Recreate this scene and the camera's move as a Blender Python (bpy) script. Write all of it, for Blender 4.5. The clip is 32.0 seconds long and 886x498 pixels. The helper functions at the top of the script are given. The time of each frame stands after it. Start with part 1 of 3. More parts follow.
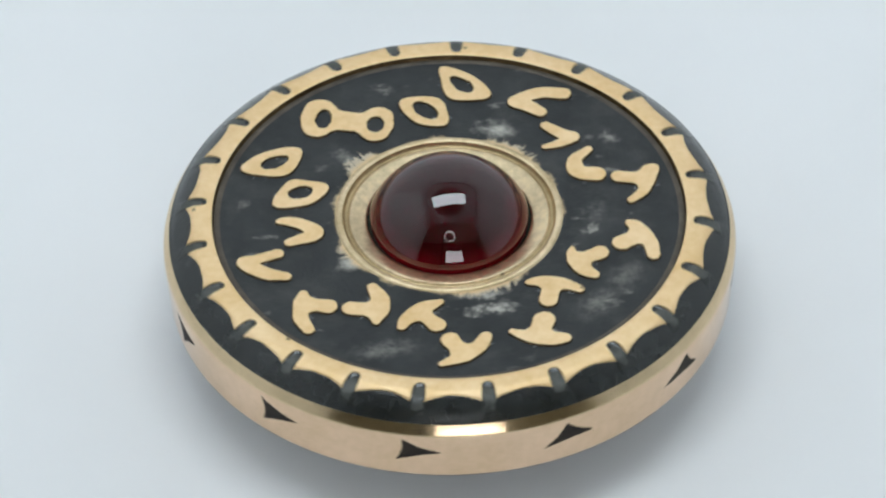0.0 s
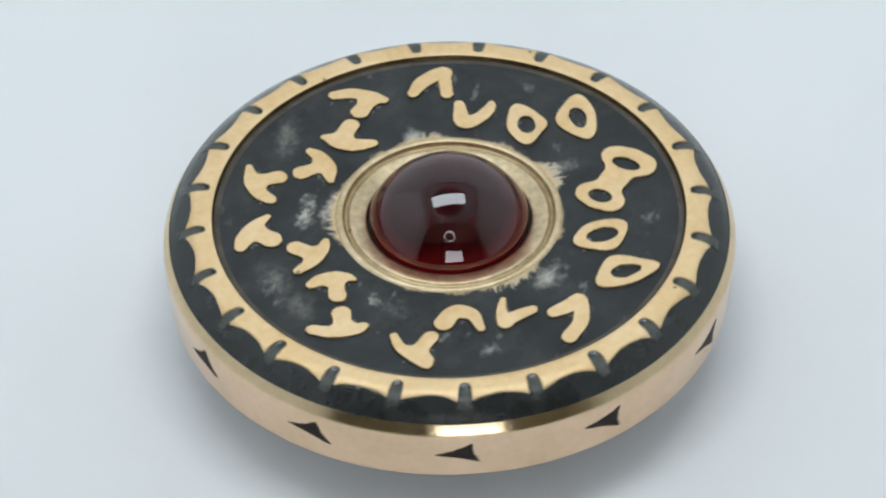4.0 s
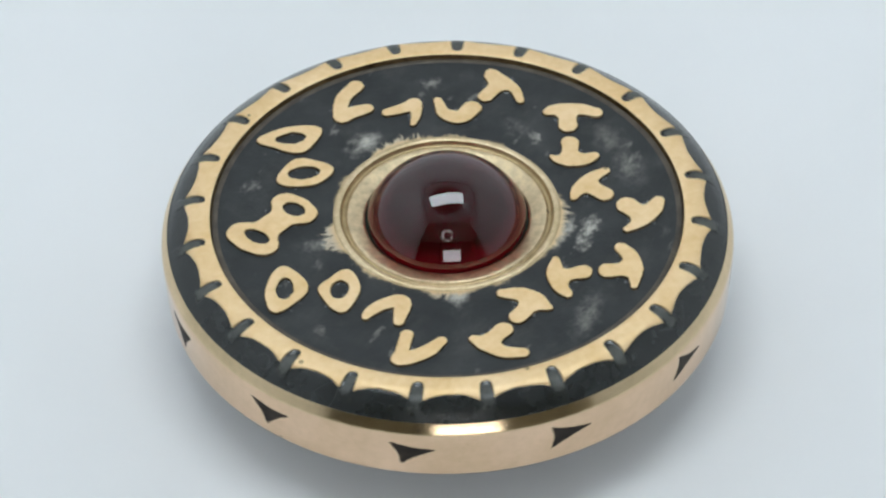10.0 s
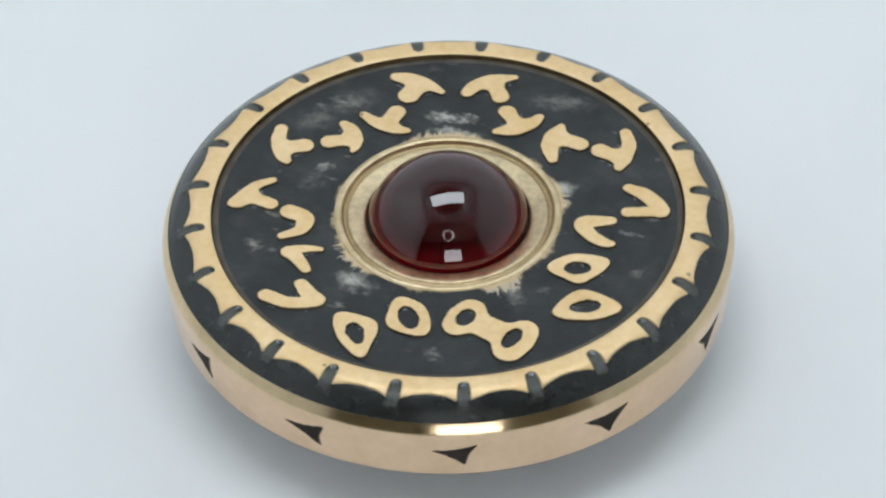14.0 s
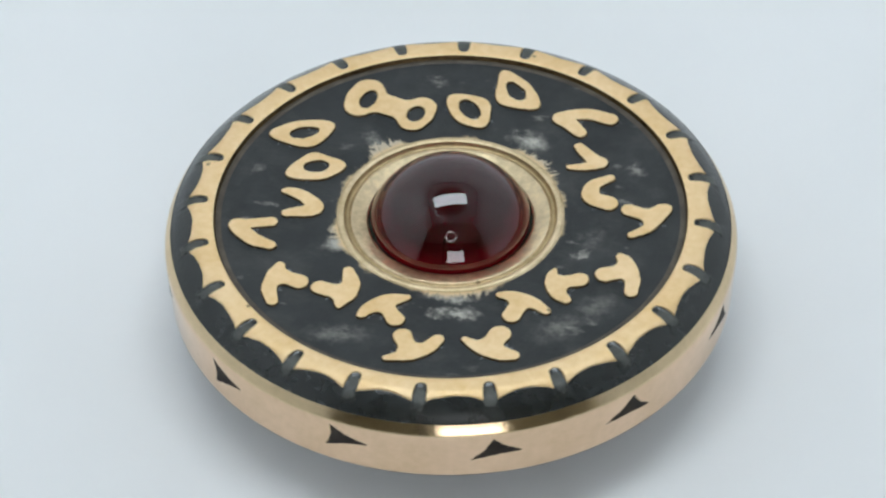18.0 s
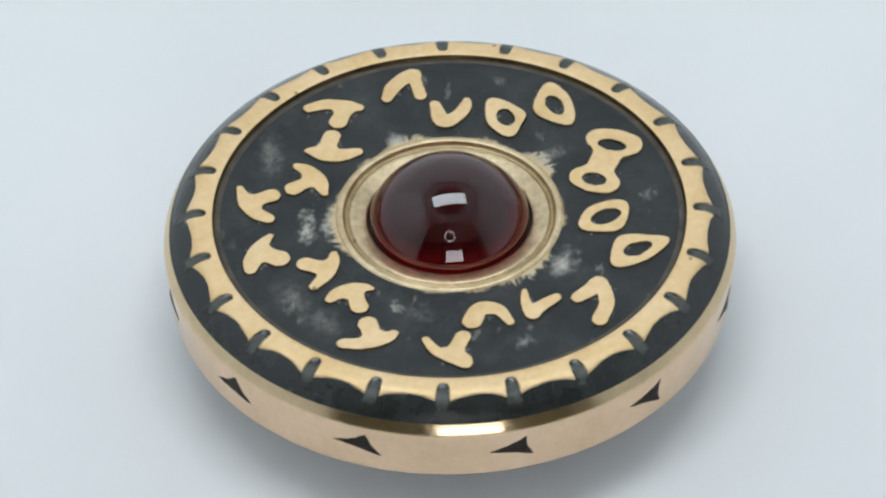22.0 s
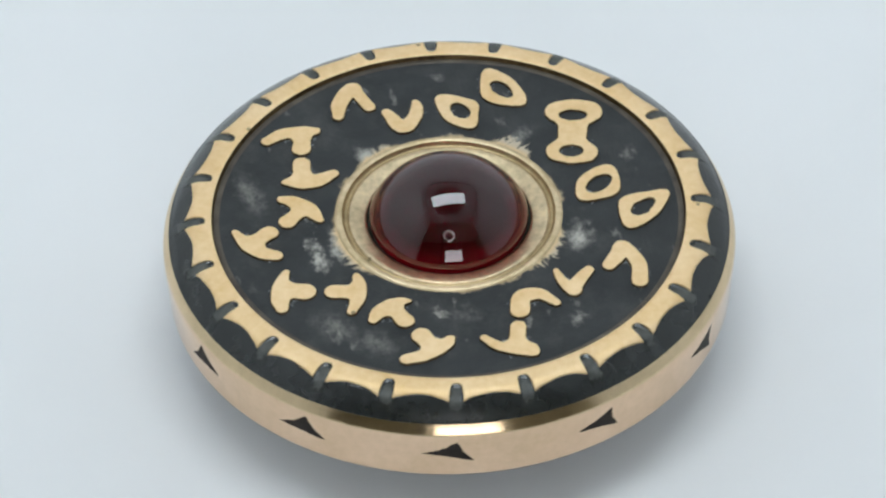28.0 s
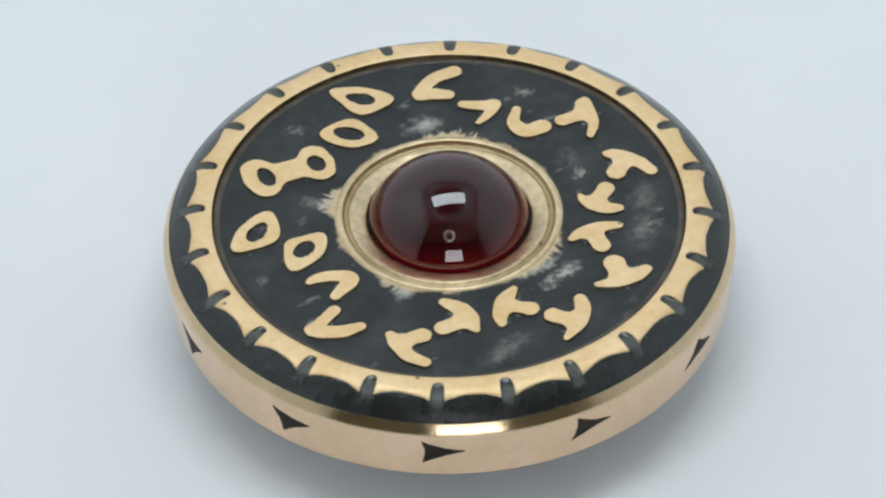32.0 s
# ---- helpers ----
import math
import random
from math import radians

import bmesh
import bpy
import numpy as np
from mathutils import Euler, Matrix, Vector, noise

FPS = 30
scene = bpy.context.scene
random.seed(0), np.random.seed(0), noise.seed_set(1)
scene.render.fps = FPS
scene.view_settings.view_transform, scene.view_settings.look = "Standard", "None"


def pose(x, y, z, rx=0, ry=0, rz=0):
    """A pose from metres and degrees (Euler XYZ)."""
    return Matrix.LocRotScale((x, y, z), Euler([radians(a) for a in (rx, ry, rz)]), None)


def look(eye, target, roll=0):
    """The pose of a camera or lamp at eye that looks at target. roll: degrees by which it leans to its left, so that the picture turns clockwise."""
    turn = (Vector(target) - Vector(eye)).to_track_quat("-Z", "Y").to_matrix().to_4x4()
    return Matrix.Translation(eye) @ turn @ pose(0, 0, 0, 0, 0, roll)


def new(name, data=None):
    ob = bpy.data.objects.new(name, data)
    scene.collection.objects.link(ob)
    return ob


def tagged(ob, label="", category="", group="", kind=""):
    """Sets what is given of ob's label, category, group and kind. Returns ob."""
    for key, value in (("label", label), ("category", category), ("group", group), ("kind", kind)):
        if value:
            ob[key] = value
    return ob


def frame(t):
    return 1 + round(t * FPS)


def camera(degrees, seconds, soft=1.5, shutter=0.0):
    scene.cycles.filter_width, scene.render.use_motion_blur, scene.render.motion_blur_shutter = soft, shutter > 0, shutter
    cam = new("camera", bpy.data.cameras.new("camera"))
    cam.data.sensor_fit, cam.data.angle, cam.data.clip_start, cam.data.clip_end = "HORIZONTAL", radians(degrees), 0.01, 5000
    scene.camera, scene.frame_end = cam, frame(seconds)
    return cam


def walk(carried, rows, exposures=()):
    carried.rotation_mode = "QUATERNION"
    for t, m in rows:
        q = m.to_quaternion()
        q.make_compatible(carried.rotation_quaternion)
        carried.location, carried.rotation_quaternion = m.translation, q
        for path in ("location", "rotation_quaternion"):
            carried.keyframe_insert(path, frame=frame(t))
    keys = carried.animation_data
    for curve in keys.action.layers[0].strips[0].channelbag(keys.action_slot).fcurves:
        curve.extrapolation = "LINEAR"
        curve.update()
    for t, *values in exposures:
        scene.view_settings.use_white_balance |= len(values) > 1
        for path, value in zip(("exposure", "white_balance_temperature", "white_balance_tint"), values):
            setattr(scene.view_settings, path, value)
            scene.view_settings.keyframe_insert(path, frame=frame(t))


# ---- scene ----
import functools

from mathutils.geometry import tessellate_polygon

MM = 0.001
TOP = 8.0            # height of the medallion's upper face over the paper, in mm

# ---- camera ----
LENS = 12.0


def viewpoint():
    """A macro camera on a stand: it looks down at 43 degrees on the medallion."""
    tilt, far = radians(42.8), 0.23677
    eye = Vector((0.0, -far * math.cos(tilt), far * math.sin(tilt) + TOP * MM))
    ahead = Vector((0.0, math.cos(tilt), -math.sin(tilt)))
    m = look(eye, eye + ahead)
    return m @ pose(0, 0, 0, 0, 0.092, 0) @ pose(0, 0, 0, -0.5275, 0, 0) @ pose(0, 0, 0, 0, 0, -1.10)


cam = camera(LENS, 32.0, soft=2.3, shutter=0.74)
# the film's sensor is read from top to bottom, so the spinning face is slightly sheared
scene.cycles.rolling_shutter_type, scene.cycles.rolling_shutter_duration = "TOP", 0.08
walk(cam, [(0.0, viewpoint()), (32.0, viewpoint())])

# ---- world, lamps, exposure ----
scene.view_settings.exposure = 0.0
world = bpy.data.worlds.new("dim_room_air")
scene.world = world
world.use_nodes = True
world.node_tree.nodes["Background"].inputs[0].default_value = (0.55, 0.62, 0.70, 1)
world.node_tree.nodes["Background"].inputs[1].default_value = 0.03

BOX_H = 0.25 + TOP * MM
lamp = bpy.data.lights.new("led_bar_light", "AREA")
lamp.shape, lamp.size, lamp.size_y = "RECTANGLE", 0.158, 0.061
lamp.energy, lamp.color = 0.167, (0.845, 0.945, 1.0)
lamp_ob = new("led_bar_light", lamp)
lamp_ob.matrix_world = Matrix.Translation((0.0, 0.016, BOX_H - 0.031)) @ pose(0, 0, 0, 0, 0, 8)


# ---- materials ----
def material(name):
    m = bpy.data.materials.new(name)
    m.use_nodes = True
    t = m.node_tree
    return m, t, t.nodes["Principled BSDF"]


def node(t, kind, **values):
    n = t.nodes.new(kind)
    for key, v in values.items():
        n.inputs[key.replace("_", " ")].default_value = v
    return n


def calc(t, op, a, b=None, c=None, clamp=False):
    n = t.nodes.new("ShaderNodeMath")
    n.operation, n.use_clamp = op, clamp
    for i, v in enumerate((a, b, c)):
        if v is None:
            continue
        if isinstance(v, (int, float)):
            n.inputs[i].default_value = v
        else:
            t.links.new(v, n.inputs[i])
    return n.outputs[0]


def spot(t, name_scale, detail, coords, rough=0.6):
    n = node(t, "ShaderNodeTexNoise", Scale=name_scale, Detail=detail, Roughness=rough)
    t.links.new(coords, n.inputs["Vector"])
    return n.outputs["Fac"]


def ramp(t, fac, low, high, c0, c1):
    n = t.nodes.new("ShaderNodeValToRGB")
    n.color_ramp.elements[0].position, n.color_ramp.elements[1].position = low, high
    n.color_ramp.elements[0].color, n.color_ramp.elements[1].color = (*c0, 1), (*c1, 1)
    t.links.new(fac, n.inputs[0])
    return n.outputs[0]


def bump(t, height, depth, strength=1.0):
    n = node(t, "ShaderNodeBump", Strength=strength, Distance=depth)
    t.links.new(height, n.inputs["Height"])
    return n.outputs["Normal"]


def coords_of(t):
    return t.nodes.new("ShaderNodeTexCoord").outputs["Object"]


def gold(name, c0, c1, rough, grain=900.0, depth=0.000012, wavy=0.0, turned_rings=0.0, brushed=0.0):
    """Brass-gold bronze: fine scratches and a slight cloudy tarnish."""
    m, t, p = material(name)
    co = coords_of(t)
    cloud, fine = spot(t, 260.0, 4, co), spot(t, grain * 4, 3, co)
    tone = calc(t, "MULTIPLY_ADD", cloud, 0.62, calc(t, "MULTIPLY", spot(t, 2100.0, 4, co, 0.7), 0.38))
    p.inputs["Metallic"].default_value = 1.0
    r = calc(t, "MULTIPLY_ADD", fine, 0.12, rough - 0.05)
    t.links.new(r, p.inputs["Roughness"])
    wave = spot(t, 330.0, 5, co)
    relief = calc(t, "MULTIPLY_ADD", wave, wavy, fine)
    if turned_rings:
        flat = t.nodes.new("ShaderNodeVectorMath")
        flat.operation = "MULTIPLY"
        flat.inputs[1].default_value = (1, 1, 0)
        t.links.new(co, flat.inputs[0])
        size = t.nodes.new("ShaderNodeVectorMath")
        size.operation = "LENGTH"
        t.links.new(flat.outputs[0], size.inputs[0])
        joined = t.nodes.new("ShaderNodeCombineXYZ")
        t.links.new(calc(t, "MULTIPLY", size.outputs["Value"], 5.0), joined.inputs[0])
        t.links.new(calc(t, "MULTIPLY", cloud, 0.0006), joined.inputs[1])
        lines = spot(t, 1500.0, 4, joined.outputs[0], 0.7)
        relief = calc(t, "MULTIPLY_ADD", lines, turned_rings, relief)
        t.links.new(calc(t, "MULTIPLY_ADD", lines, 0.35, rough - 0.15), p.inputs["Roughness"])
    t.links.new(bump(t, relief, depth), p.inputs["Normal"])
    if brushed:
        # turned on a lathe: reflections smear across the fine grooves, not along them
        groove = t.nodes.new("ShaderNodeTangent")
        groove.direction_type, groove.axis = "RADIAL", "Z"
        t.links.new(groove.outputs[0], p.inputs["Tangent"])
        p.inputs["Anisotropic"].default_value, p.inputs["Anisotropic Rotation"].default_value = brushed, 0.25
    # pin-prick pits and rubbed-in dirt
    pits = node(t, "ShaderNodeTexVoronoi", Scale=420.0)
    t.links.new(co, pits.inputs["Vector"])
    dots = calc(t, "MULTIPLY", calc(t, "LESS_THAN", pits.outputs["Distance"], 0.055), calc(t, "GREATER_THAN", spot(t, 90.0, 2, co), 0.52))
    dirty = t.nodes.new("ShaderNodeMix")
    dirty.data_type = "RGBA"
    t.links.new(calc(t, "MULTIPLY", dots, 0.6), dirty.inputs[0])
    t.links.new(ramp(t, tone, 0.36, 0.64, c0, c1), dirty.inputs[6])
    dirty.inputs[7].default_value = (0.10, 0.07, 0.04, 1)
    t.links.new(dirty.outputs[2], p.inputs["Base Color"])
    return m


GOLD_TOP = gold("satin_gold", (0.82, 0.59, 0.305), (0.93, 0.725, 0.46), 0.60, depth=0.00002)
GOLD_SIDE = gold("polished_gold", (0.74, 0.53, 0.34), (0.87, 0.63, 0.44), 0.09, depth=0.000005, wavy=0.4)
GOLD_BEVEL = gold("worn_bevel_gold", (0.67, 0.515, 0.31), (0.81, 0.625, 0.39), 0.17, depth=0.000004, wavy=0.3, brushed=0.90)
GOLD_LIP = gold("rubbed_lip_gold", (0.58, 0.45, 0.26), (0.86, 0.70, 0.47), 0.50, grain=1400.0, depth=0.00002)
GOLD_BEZEL = gold("worn_gold", (0.50, 0.39, 0.245), (0.90, 0.715, 0.455), 0.36, grain=1400.0, depth=0.000012, turned_rings=0.9)

# rubbed places on the black field: x, y, half length, half width (mm), turn, strength
RUBBED = ((2.95, 6.95, 1.15, 0.62, -15, 1.0), (-3.40, 10.92, 0.65, 0.35, -10, 0.7), (9.42, 5.97, 0.45, 0.40, 0, 0.8),
          (7.96, -1.45, 0.48, 0.22, 40, 0.9), (8.15, -7.35, 1.5, 0.75, 45, 0.5), (2.89, -7.61, 0.75, 0.42, 10, 1.4),
          (1.62, -7.80, 0.50, 0.36, 30, 1.1), (-3.30, -10.85, 1.8, 0.60, 10, 0.5), (9.86, -5.34, 1.2, 0.8, 60, 0.4),
          (8.25, 0.0, 0.55, 0.9, 0, 0.35), (-5.45, 4.80, 1.1, 0.5, 140, 0.8), (-5.45, -3.80, 0.9, 0.55, 35, 1.2),
          (1.7, -6.5, 1.3, 0.35, 5, 1.0), (-7.1, 4.1, 0.4, 0.25, 30, 0.4), (4.5, -11.4, 0.5, 0.2, 20, 0.3), (-11.6, 1.2, 0.5, 0.2, 70, 0.35))
# where the gold round the bezel is laid bare further out: angle, half spread (degrees), mm further
BARE = ((138.0, 13.0, 1.35), (209.0, 13.0, 0.60), (52.0, 19.0, 0.85), (-73.0, 17.0, 0.60), (-58.0, 12.0, 0.40), (25.0, 9.0, 0.30), (95.0, 8.0, 0.25), (-120.0, 8.0, 0.30), (170.0, 9.0, 0.25))


def black_field():
    """Black patina, matt, scuffed grey in places and rubbed back to the gold round the bezel."""
    m, t, p = material("black_patina")
    co = coords_of(t)
    sep = t.nodes.new("ShaderNodeSeparateXYZ")
    t.links.new(co, sep.inputs[0])
    x, y = sep.outputs[0], sep.outputs[1]
    r = calc(t, "SQRT", calc(t, "ADD", calc(t, "MULTIPLY", x, x), calc(t, "MULTIPLY", y, y)))
    tear = node(t, "ShaderNodeTexNoise", Scale=1500.0, Detail=5, Roughness=0.65)
    t.links.new(co, tear.inputs["Vector"])
    shift = t.nodes.new("ShaderNodeSeparateXYZ")
    t.links.new(tear.outputs["Color"], shift.inputs[0])
    wx = calc(t, "MULTIPLY_ADD", shift.outputs[0], 1.8 * MM, calc(t, "SUBTRACT", x, 0.9 * MM))
    wy = calc(t, "MULTIPLY_ADD", shift.outputs[1], 1.8 * MM, calc(t, "SUBTRACT", y, 0.9 * MM))
    rag, fine, cloud = spot(t, 1100.0, 8, co, 0.8), spot(t, 6000.0, 3, co), spot(t, 330.0, 4, co)
    base = ramp(t, cloud, 0.3, 0.75, (0.017, 0.020, 0.0215), (0.037, 0.041, 0.0425))
    total = None
    for sx, sy, a, b, turn, power in RUBBED:
        c, s = math.cos(radians(turn)), math.sin(radians(turn))
        dx, dy = calc(t, "SUBTRACT", wx, sx * MM), calc(t, "SUBTRACT", wy, sy * MM)
        u = calc(t, "MULTIPLY", calc(t, "MULTIPLY_ADD", dx, c, calc(t, "MULTIPLY", dy, s)), 1 / (a * MM))
        v = calc(t, "MULTIPLY", calc(t, "MULTIPLY_ADD", dy, c, calc(t, "MULTIPLY", dx, -s)), 1 / (b * MM))
        d = calc(t, "SQRT", calc(t, "MULTIPLY_ADD", u, u, calc(t, "MULTIPLY", v, v)))
        k = calc(t, "MULTIPLY", calc(t, "SUBTRACT", 1.4, d, clamp=True), power)
        total = k if total is None else calc(t, "MAXIMUM", total, k)
    # the scuffs are soft smears of fine streaks, mostly along one direction
    slant = t.nodes.new("ShaderNodeMapping")
    slant.inputs["Rotation"].default_value = (0, 0, radians(-38))
    slant.inputs["Scale"].default_value = (0.45, 1.0, 1.0)
    t.links.new(co, slant.inputs["Vector"])
    streak = spot(t, 1900.0, 6, slant.outputs[0], 0.68)
    grit = calc(t, "MULTIPLY_ADD", rag, 0.55, calc(t, "MULTIPLY", streak, 0.45))
    soft = calc(t, "POWER", calc(t, "MINIMUM", total, 1.2), 1.35)
    scuff = calc(t, "MULTIPLY", soft, calc(t, "MULTIPLY_ADD", grit, 4.9, -1.98, clamp=True), clamp=True)
    # thin dust in drifts, and small chips scattered all over the field
    drift = calc(t, "MULTIPLY", calc(t, "MULTIPLY_ADD", spot(t, 380.0, 5, co, 0.65), 3.0, -1.50, clamp=True), calc(t, "MULTIPLY_ADD", streak, 0.8, -0.22, clamp=True))
    scuff = calc(t, "MULTIPLY_ADD", drift, 0.40, scuff, clamp=True)
    chips = calc(t, "MULTIPLY", calc(t, "MULTIPLY_ADD", spot(t, 1050.0, 3, slant.outputs[0], 0.55), 14.0, -9.3, clamp=True), calc(t, "MULTIPLY_ADD", fine, 1.6, -0.35, clamp=True))
    scuff = calc(t, "MULTIPLY_ADD", chips, 0.55, scuff, clamp=True)
    mix = t.nodes.new("ShaderNodeMix")
    mix.data_type = "RGBA"
    t.links.new(scuff, mix.inputs[0])
    t.links.new(base, mix.inputs[6])
    mix.inputs[7].default_value = (0.52, 0.50, 0.445, 1)
    # gold laid bare round the bezel, fraying outwards in short fibres
    ux, uy = calc(t, "DIVIDE", x, r), calc(t, "DIVIDE", y, r)
    polar = t.nodes.new("ShaderNodeCombineXYZ")
    swirl = calc(t, "MULTIPLY", r, 60.0)
    for slot, v in enumerate((calc(t, "MULTIPLY_ADD", uy, calc(t, "MULTIPLY", swirl, -0.35), ux), calc(t, "MULTIPLY_ADD", ux, calc(t, "MULTIPLY", swirl, 0.35), uy), swirl)):
        t.links.new(v, polar.inputs[slot])
    fibre, broad = spot(t, 17.0, 5, polar.outputs[0], 0.75), spot(t, 2.4, 3, polar.outputs[0], 0.55)
    edge = calc(t, "MULTIPLY_ADD", broad, 0.85 * MM, calc(t, "MULTIPLY_ADD", rag, 0.80 * MM, calc(t, "MULTIPLY_ADD", fibre, 0.22 * MM, 5.53 * MM)))
    for at, spread, more in BARE:
        near = calc(t, "MULTIPLY_ADD", ux, math.cos(radians(at)), calc(t, "MULTIPLY", uy, math.sin(radians(at))))
        k = 1 / (1 - math.cos(radians(spread)))
        swell = calc(t, "MULTIPLY_ADD", near, k, 1 - k, clamp=True)
        edge = calc(t, "MULTIPLY_ADD", calc(t, "MULTIPLY", swell, calc(t, "MULTIPLY_ADD", fibre, 3.2, -0.9, clamp=True)), more * MM, edge)
    bare = calc(t, "MULTIPLY", calc(t, "SUBTRACT", edge, r), 3000.0, clamp=True)
    frayed = t.nodes.new("ShaderNodeMix")
    frayed.data_type = "RGBA"
    t.links.new(calc(t, "MULTIPLY", calc(t, "SUBTRACT", r, 6.42 * MM), 2600.0, clamp=True), frayed.inputs[0])
    frayed.inputs[6].default_value, frayed.inputs[7].default_value = (0.80, 0.60, 0.34, 1), (0.66, 0.56, 0.42, 1)
    mix2 = t.nodes.new("ShaderNodeMix")
    mix2.data_type = "RGBA"
    t.links.new(bare, mix2.inputs[0])
    t.links.new(mix.outputs[2], mix2.inputs[6])
    t.links.new(frayed.outputs[2], mix2.inputs[7])
    t.links.new(mix2.outputs[2], p.inputs["Base Color"])
    t.links.new(calc(t, "MULTIPLY", bare, 0.9), p.inputs["Metallic"])
    t.links.new(calc(t, "MULTIPLY_ADD", bare, -0.2, 0.5), p.inputs["Roughness"])
    t.links.new(bump(t, calc(t, "MULTIPLY_ADD", rag, 0.5, fine), 0.00003), p.inputs["Normal"])
    p.inputs["Specular IOR Level"].default_value = 0.35
    return m


def black_plain(name, c0, c1, rough, gloss=0.4, lumps=0.0):
    m, t, p = material(name)
    co = coords_of(t)
    t.links.new(ramp(t, spot(t, 800.0, 5, co), 0.3, 0.75, c0, c1), p.inputs["Base Color"])
    t.links.new(bump(t, calc(t, "MULTIPLY_ADD", spot(t, 1300.0, 4, co), lumps, spot(t, 5000.0, 3, co)), 0.00002), p.inputs["Normal"])
    p.inputs["Roughness"].default_value = rough
    p.inputs["Specular IOR Level"].default_value = gloss
    return m


BLACK_FIELD = black_field()
POCKET = black_plain("pocket_green_black", (0.012, 0.018, 0.013), (0.06, 0.075, 0.05), 0.6, 0.3)
N_NOTCH, NOTCH_0 = 24, radians(-95.15)     # notches round the rim, and the angle of the first


def black_cut():
    """Glossy black in the scallops, greyer and rougher in the notches."""
    m = black_plain("black_cut", (0.008, 0.010, 0.010), (0.025, 0.029, 0.028), 0.13, 0.6, lumps=0.7)
    t = m.node_tree
    p = t.nodes["Principled BSDF"]
    dark = p.inputs["Base Color"].links[0].from_socket
    co = coords_of(t)
    sep = t.nodes.new("ShaderNodeSeparateXYZ")
    t.links.new(co, sep.inputs[0])
    x, y = sep.outputs[0], sep.outputs[1]
    r = calc(t, "SQRT", calc(t, "ADD", calc(t, "MULTIPLY", x, x), calc(t, "MULTIPLY", y, y)))
    u = calc(t, "MULTIPLY_ADD", calc(t, "ARCTAN2", y, x), N_NOTCH / (2 * math.pi), 0.5 - NOTCH_0 / (2 * math.pi) * N_NOTCH)
    d = calc(t, "ABSOLUTE", calc(t, "SUBTRACT", calc(t, "FLOORED_MODULO", u, 1.0), 0.5))
    grit = spot(t, 1700.0, 4, co, 0.7)
    near = calc(t, "MULTIPLY_ADD", grit, 0.14, calc(t, "SUBTRACT", 0.04, d))
    inside = calc(t, "MULTIPLY", near, 16.0, clamp=True)
    fade = calc(t, "MULTIPLY", calc(t, "SUBTRACT", calc(t, "MULTIPLY_ADD", grit, 0.8 * MM, 15.0 * MM), r), 1800.0, clamp=True)
    rise = calc(t, "MULTIPLY", calc(t, "SUBTRACT", calc(t, "MULTIPLY_ADD", grit, 0.4 * MM, r), 14.10 * MM), 2600.0, clamp=True)
    notch_grey = calc(t, "MULTIPLY", calc(t, "MULTIPLY", inside, fade), calc(t, "MULTIPLY_ADD", rise, 0.8, 0.2))
    t.links.new(calc(t, "MULTIPLY_ADD", notch_grey, 0.40, 0.13), p.inputs["Roughness"])
    mix = t.nodes.new("ShaderNodeMix")
    mix.data_type = "RGBA"
    t.links.new(calc(t, "MULTIPLY", notch_grey, calc(t, "MULTIPLY_ADD", grit, 2.2, -0.4, clamp=True)), mix.inputs[0])
    t.links.new(dark, mix.inputs[6])
    mix.inputs[7].default_value = (0.085, 0.09, 0.078, 1)
    t.links.new(mix.outputs[2], p.inputs["Base Color"])
    return m


BLACK_CUT = black_cut()
GROOVE = gold("dull_groove_gold", (0.38, 0.28, 0.15), (0.60, 0.46, 0.26), 0.42)
# much darker brown than the tops, for the walls of rim and signs
WALL_BROWN = gold("dark_brown_gold", (0.05, 0.034, 0.018), (0.16, 0.11, 0.055), 0.5)
FILLET = black_plain("brown_black_fillet", (0.055, 0.045, 0.036), (0.14, 0.115, 0.085), 0.5, 0.3)
DUST = black_plain("grey_dust", (0.09, 0.10, 0.104), (0.36, 0.38, 0.38), 0.7, 0.3)
BLACK_INLAY = black_plain("black_inlay", (0.008, 0.005, 0.004), (0.045, 0.034, 0.027), 0.6, 0.2)


def stone():
    """Deep red polished stone, clear but dark."""
    m, t, p = material("red_stone")
    p.inputs["Base Color"].default_value = (0.47, 0.0006, 0.012, 1)
    p.inputs["Roughness"].default_value = 0.012
    p.inputs["IOR"].default_value = 1.67
    p.inputs["Transmission Weight"].default_value = 1.0
    return m


def seat_face():
    """The unseen seat: dark middle, pale rim painted for the glow inside the stone."""
    m, t, p = material("stone_seat_glow")
    co = coords_of(t)
    sep = t.nodes.new("ShaderNodeSeparateXYZ")
    t.links.new(co, sep.inputs[0])
    x, y = sep.outputs[0], sep.outputs[1]
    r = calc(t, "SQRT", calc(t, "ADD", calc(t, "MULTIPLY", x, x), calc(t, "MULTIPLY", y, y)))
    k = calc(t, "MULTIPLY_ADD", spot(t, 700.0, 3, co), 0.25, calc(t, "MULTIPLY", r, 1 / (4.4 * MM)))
    # light gathered towards the stone's edge is put into this colour
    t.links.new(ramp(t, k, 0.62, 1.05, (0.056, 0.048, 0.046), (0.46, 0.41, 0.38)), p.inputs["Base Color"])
    p.inputs["Roughness"].default_value = 0.8
    return m


STONE = stone()


def plain(name, colour, rough, spread=0.02, scale=60.0, metal=0.0):
    m, t, p = material(name)
    co = coords_of(t)
    c1 = tuple(min(1.0, c * (1 + spread)) for c in colour)
    c0 = tuple(c * (1 - spread) for c in colour)
    t.links.new(ramp(t, spot(t, scale, 4, co), 0.3, 0.7, c0, c1), p.inputs["Base Color"])
    p.inputs["Roughness"].default_value, p.inputs["Metallic"].default_value = rough, metal
    return m


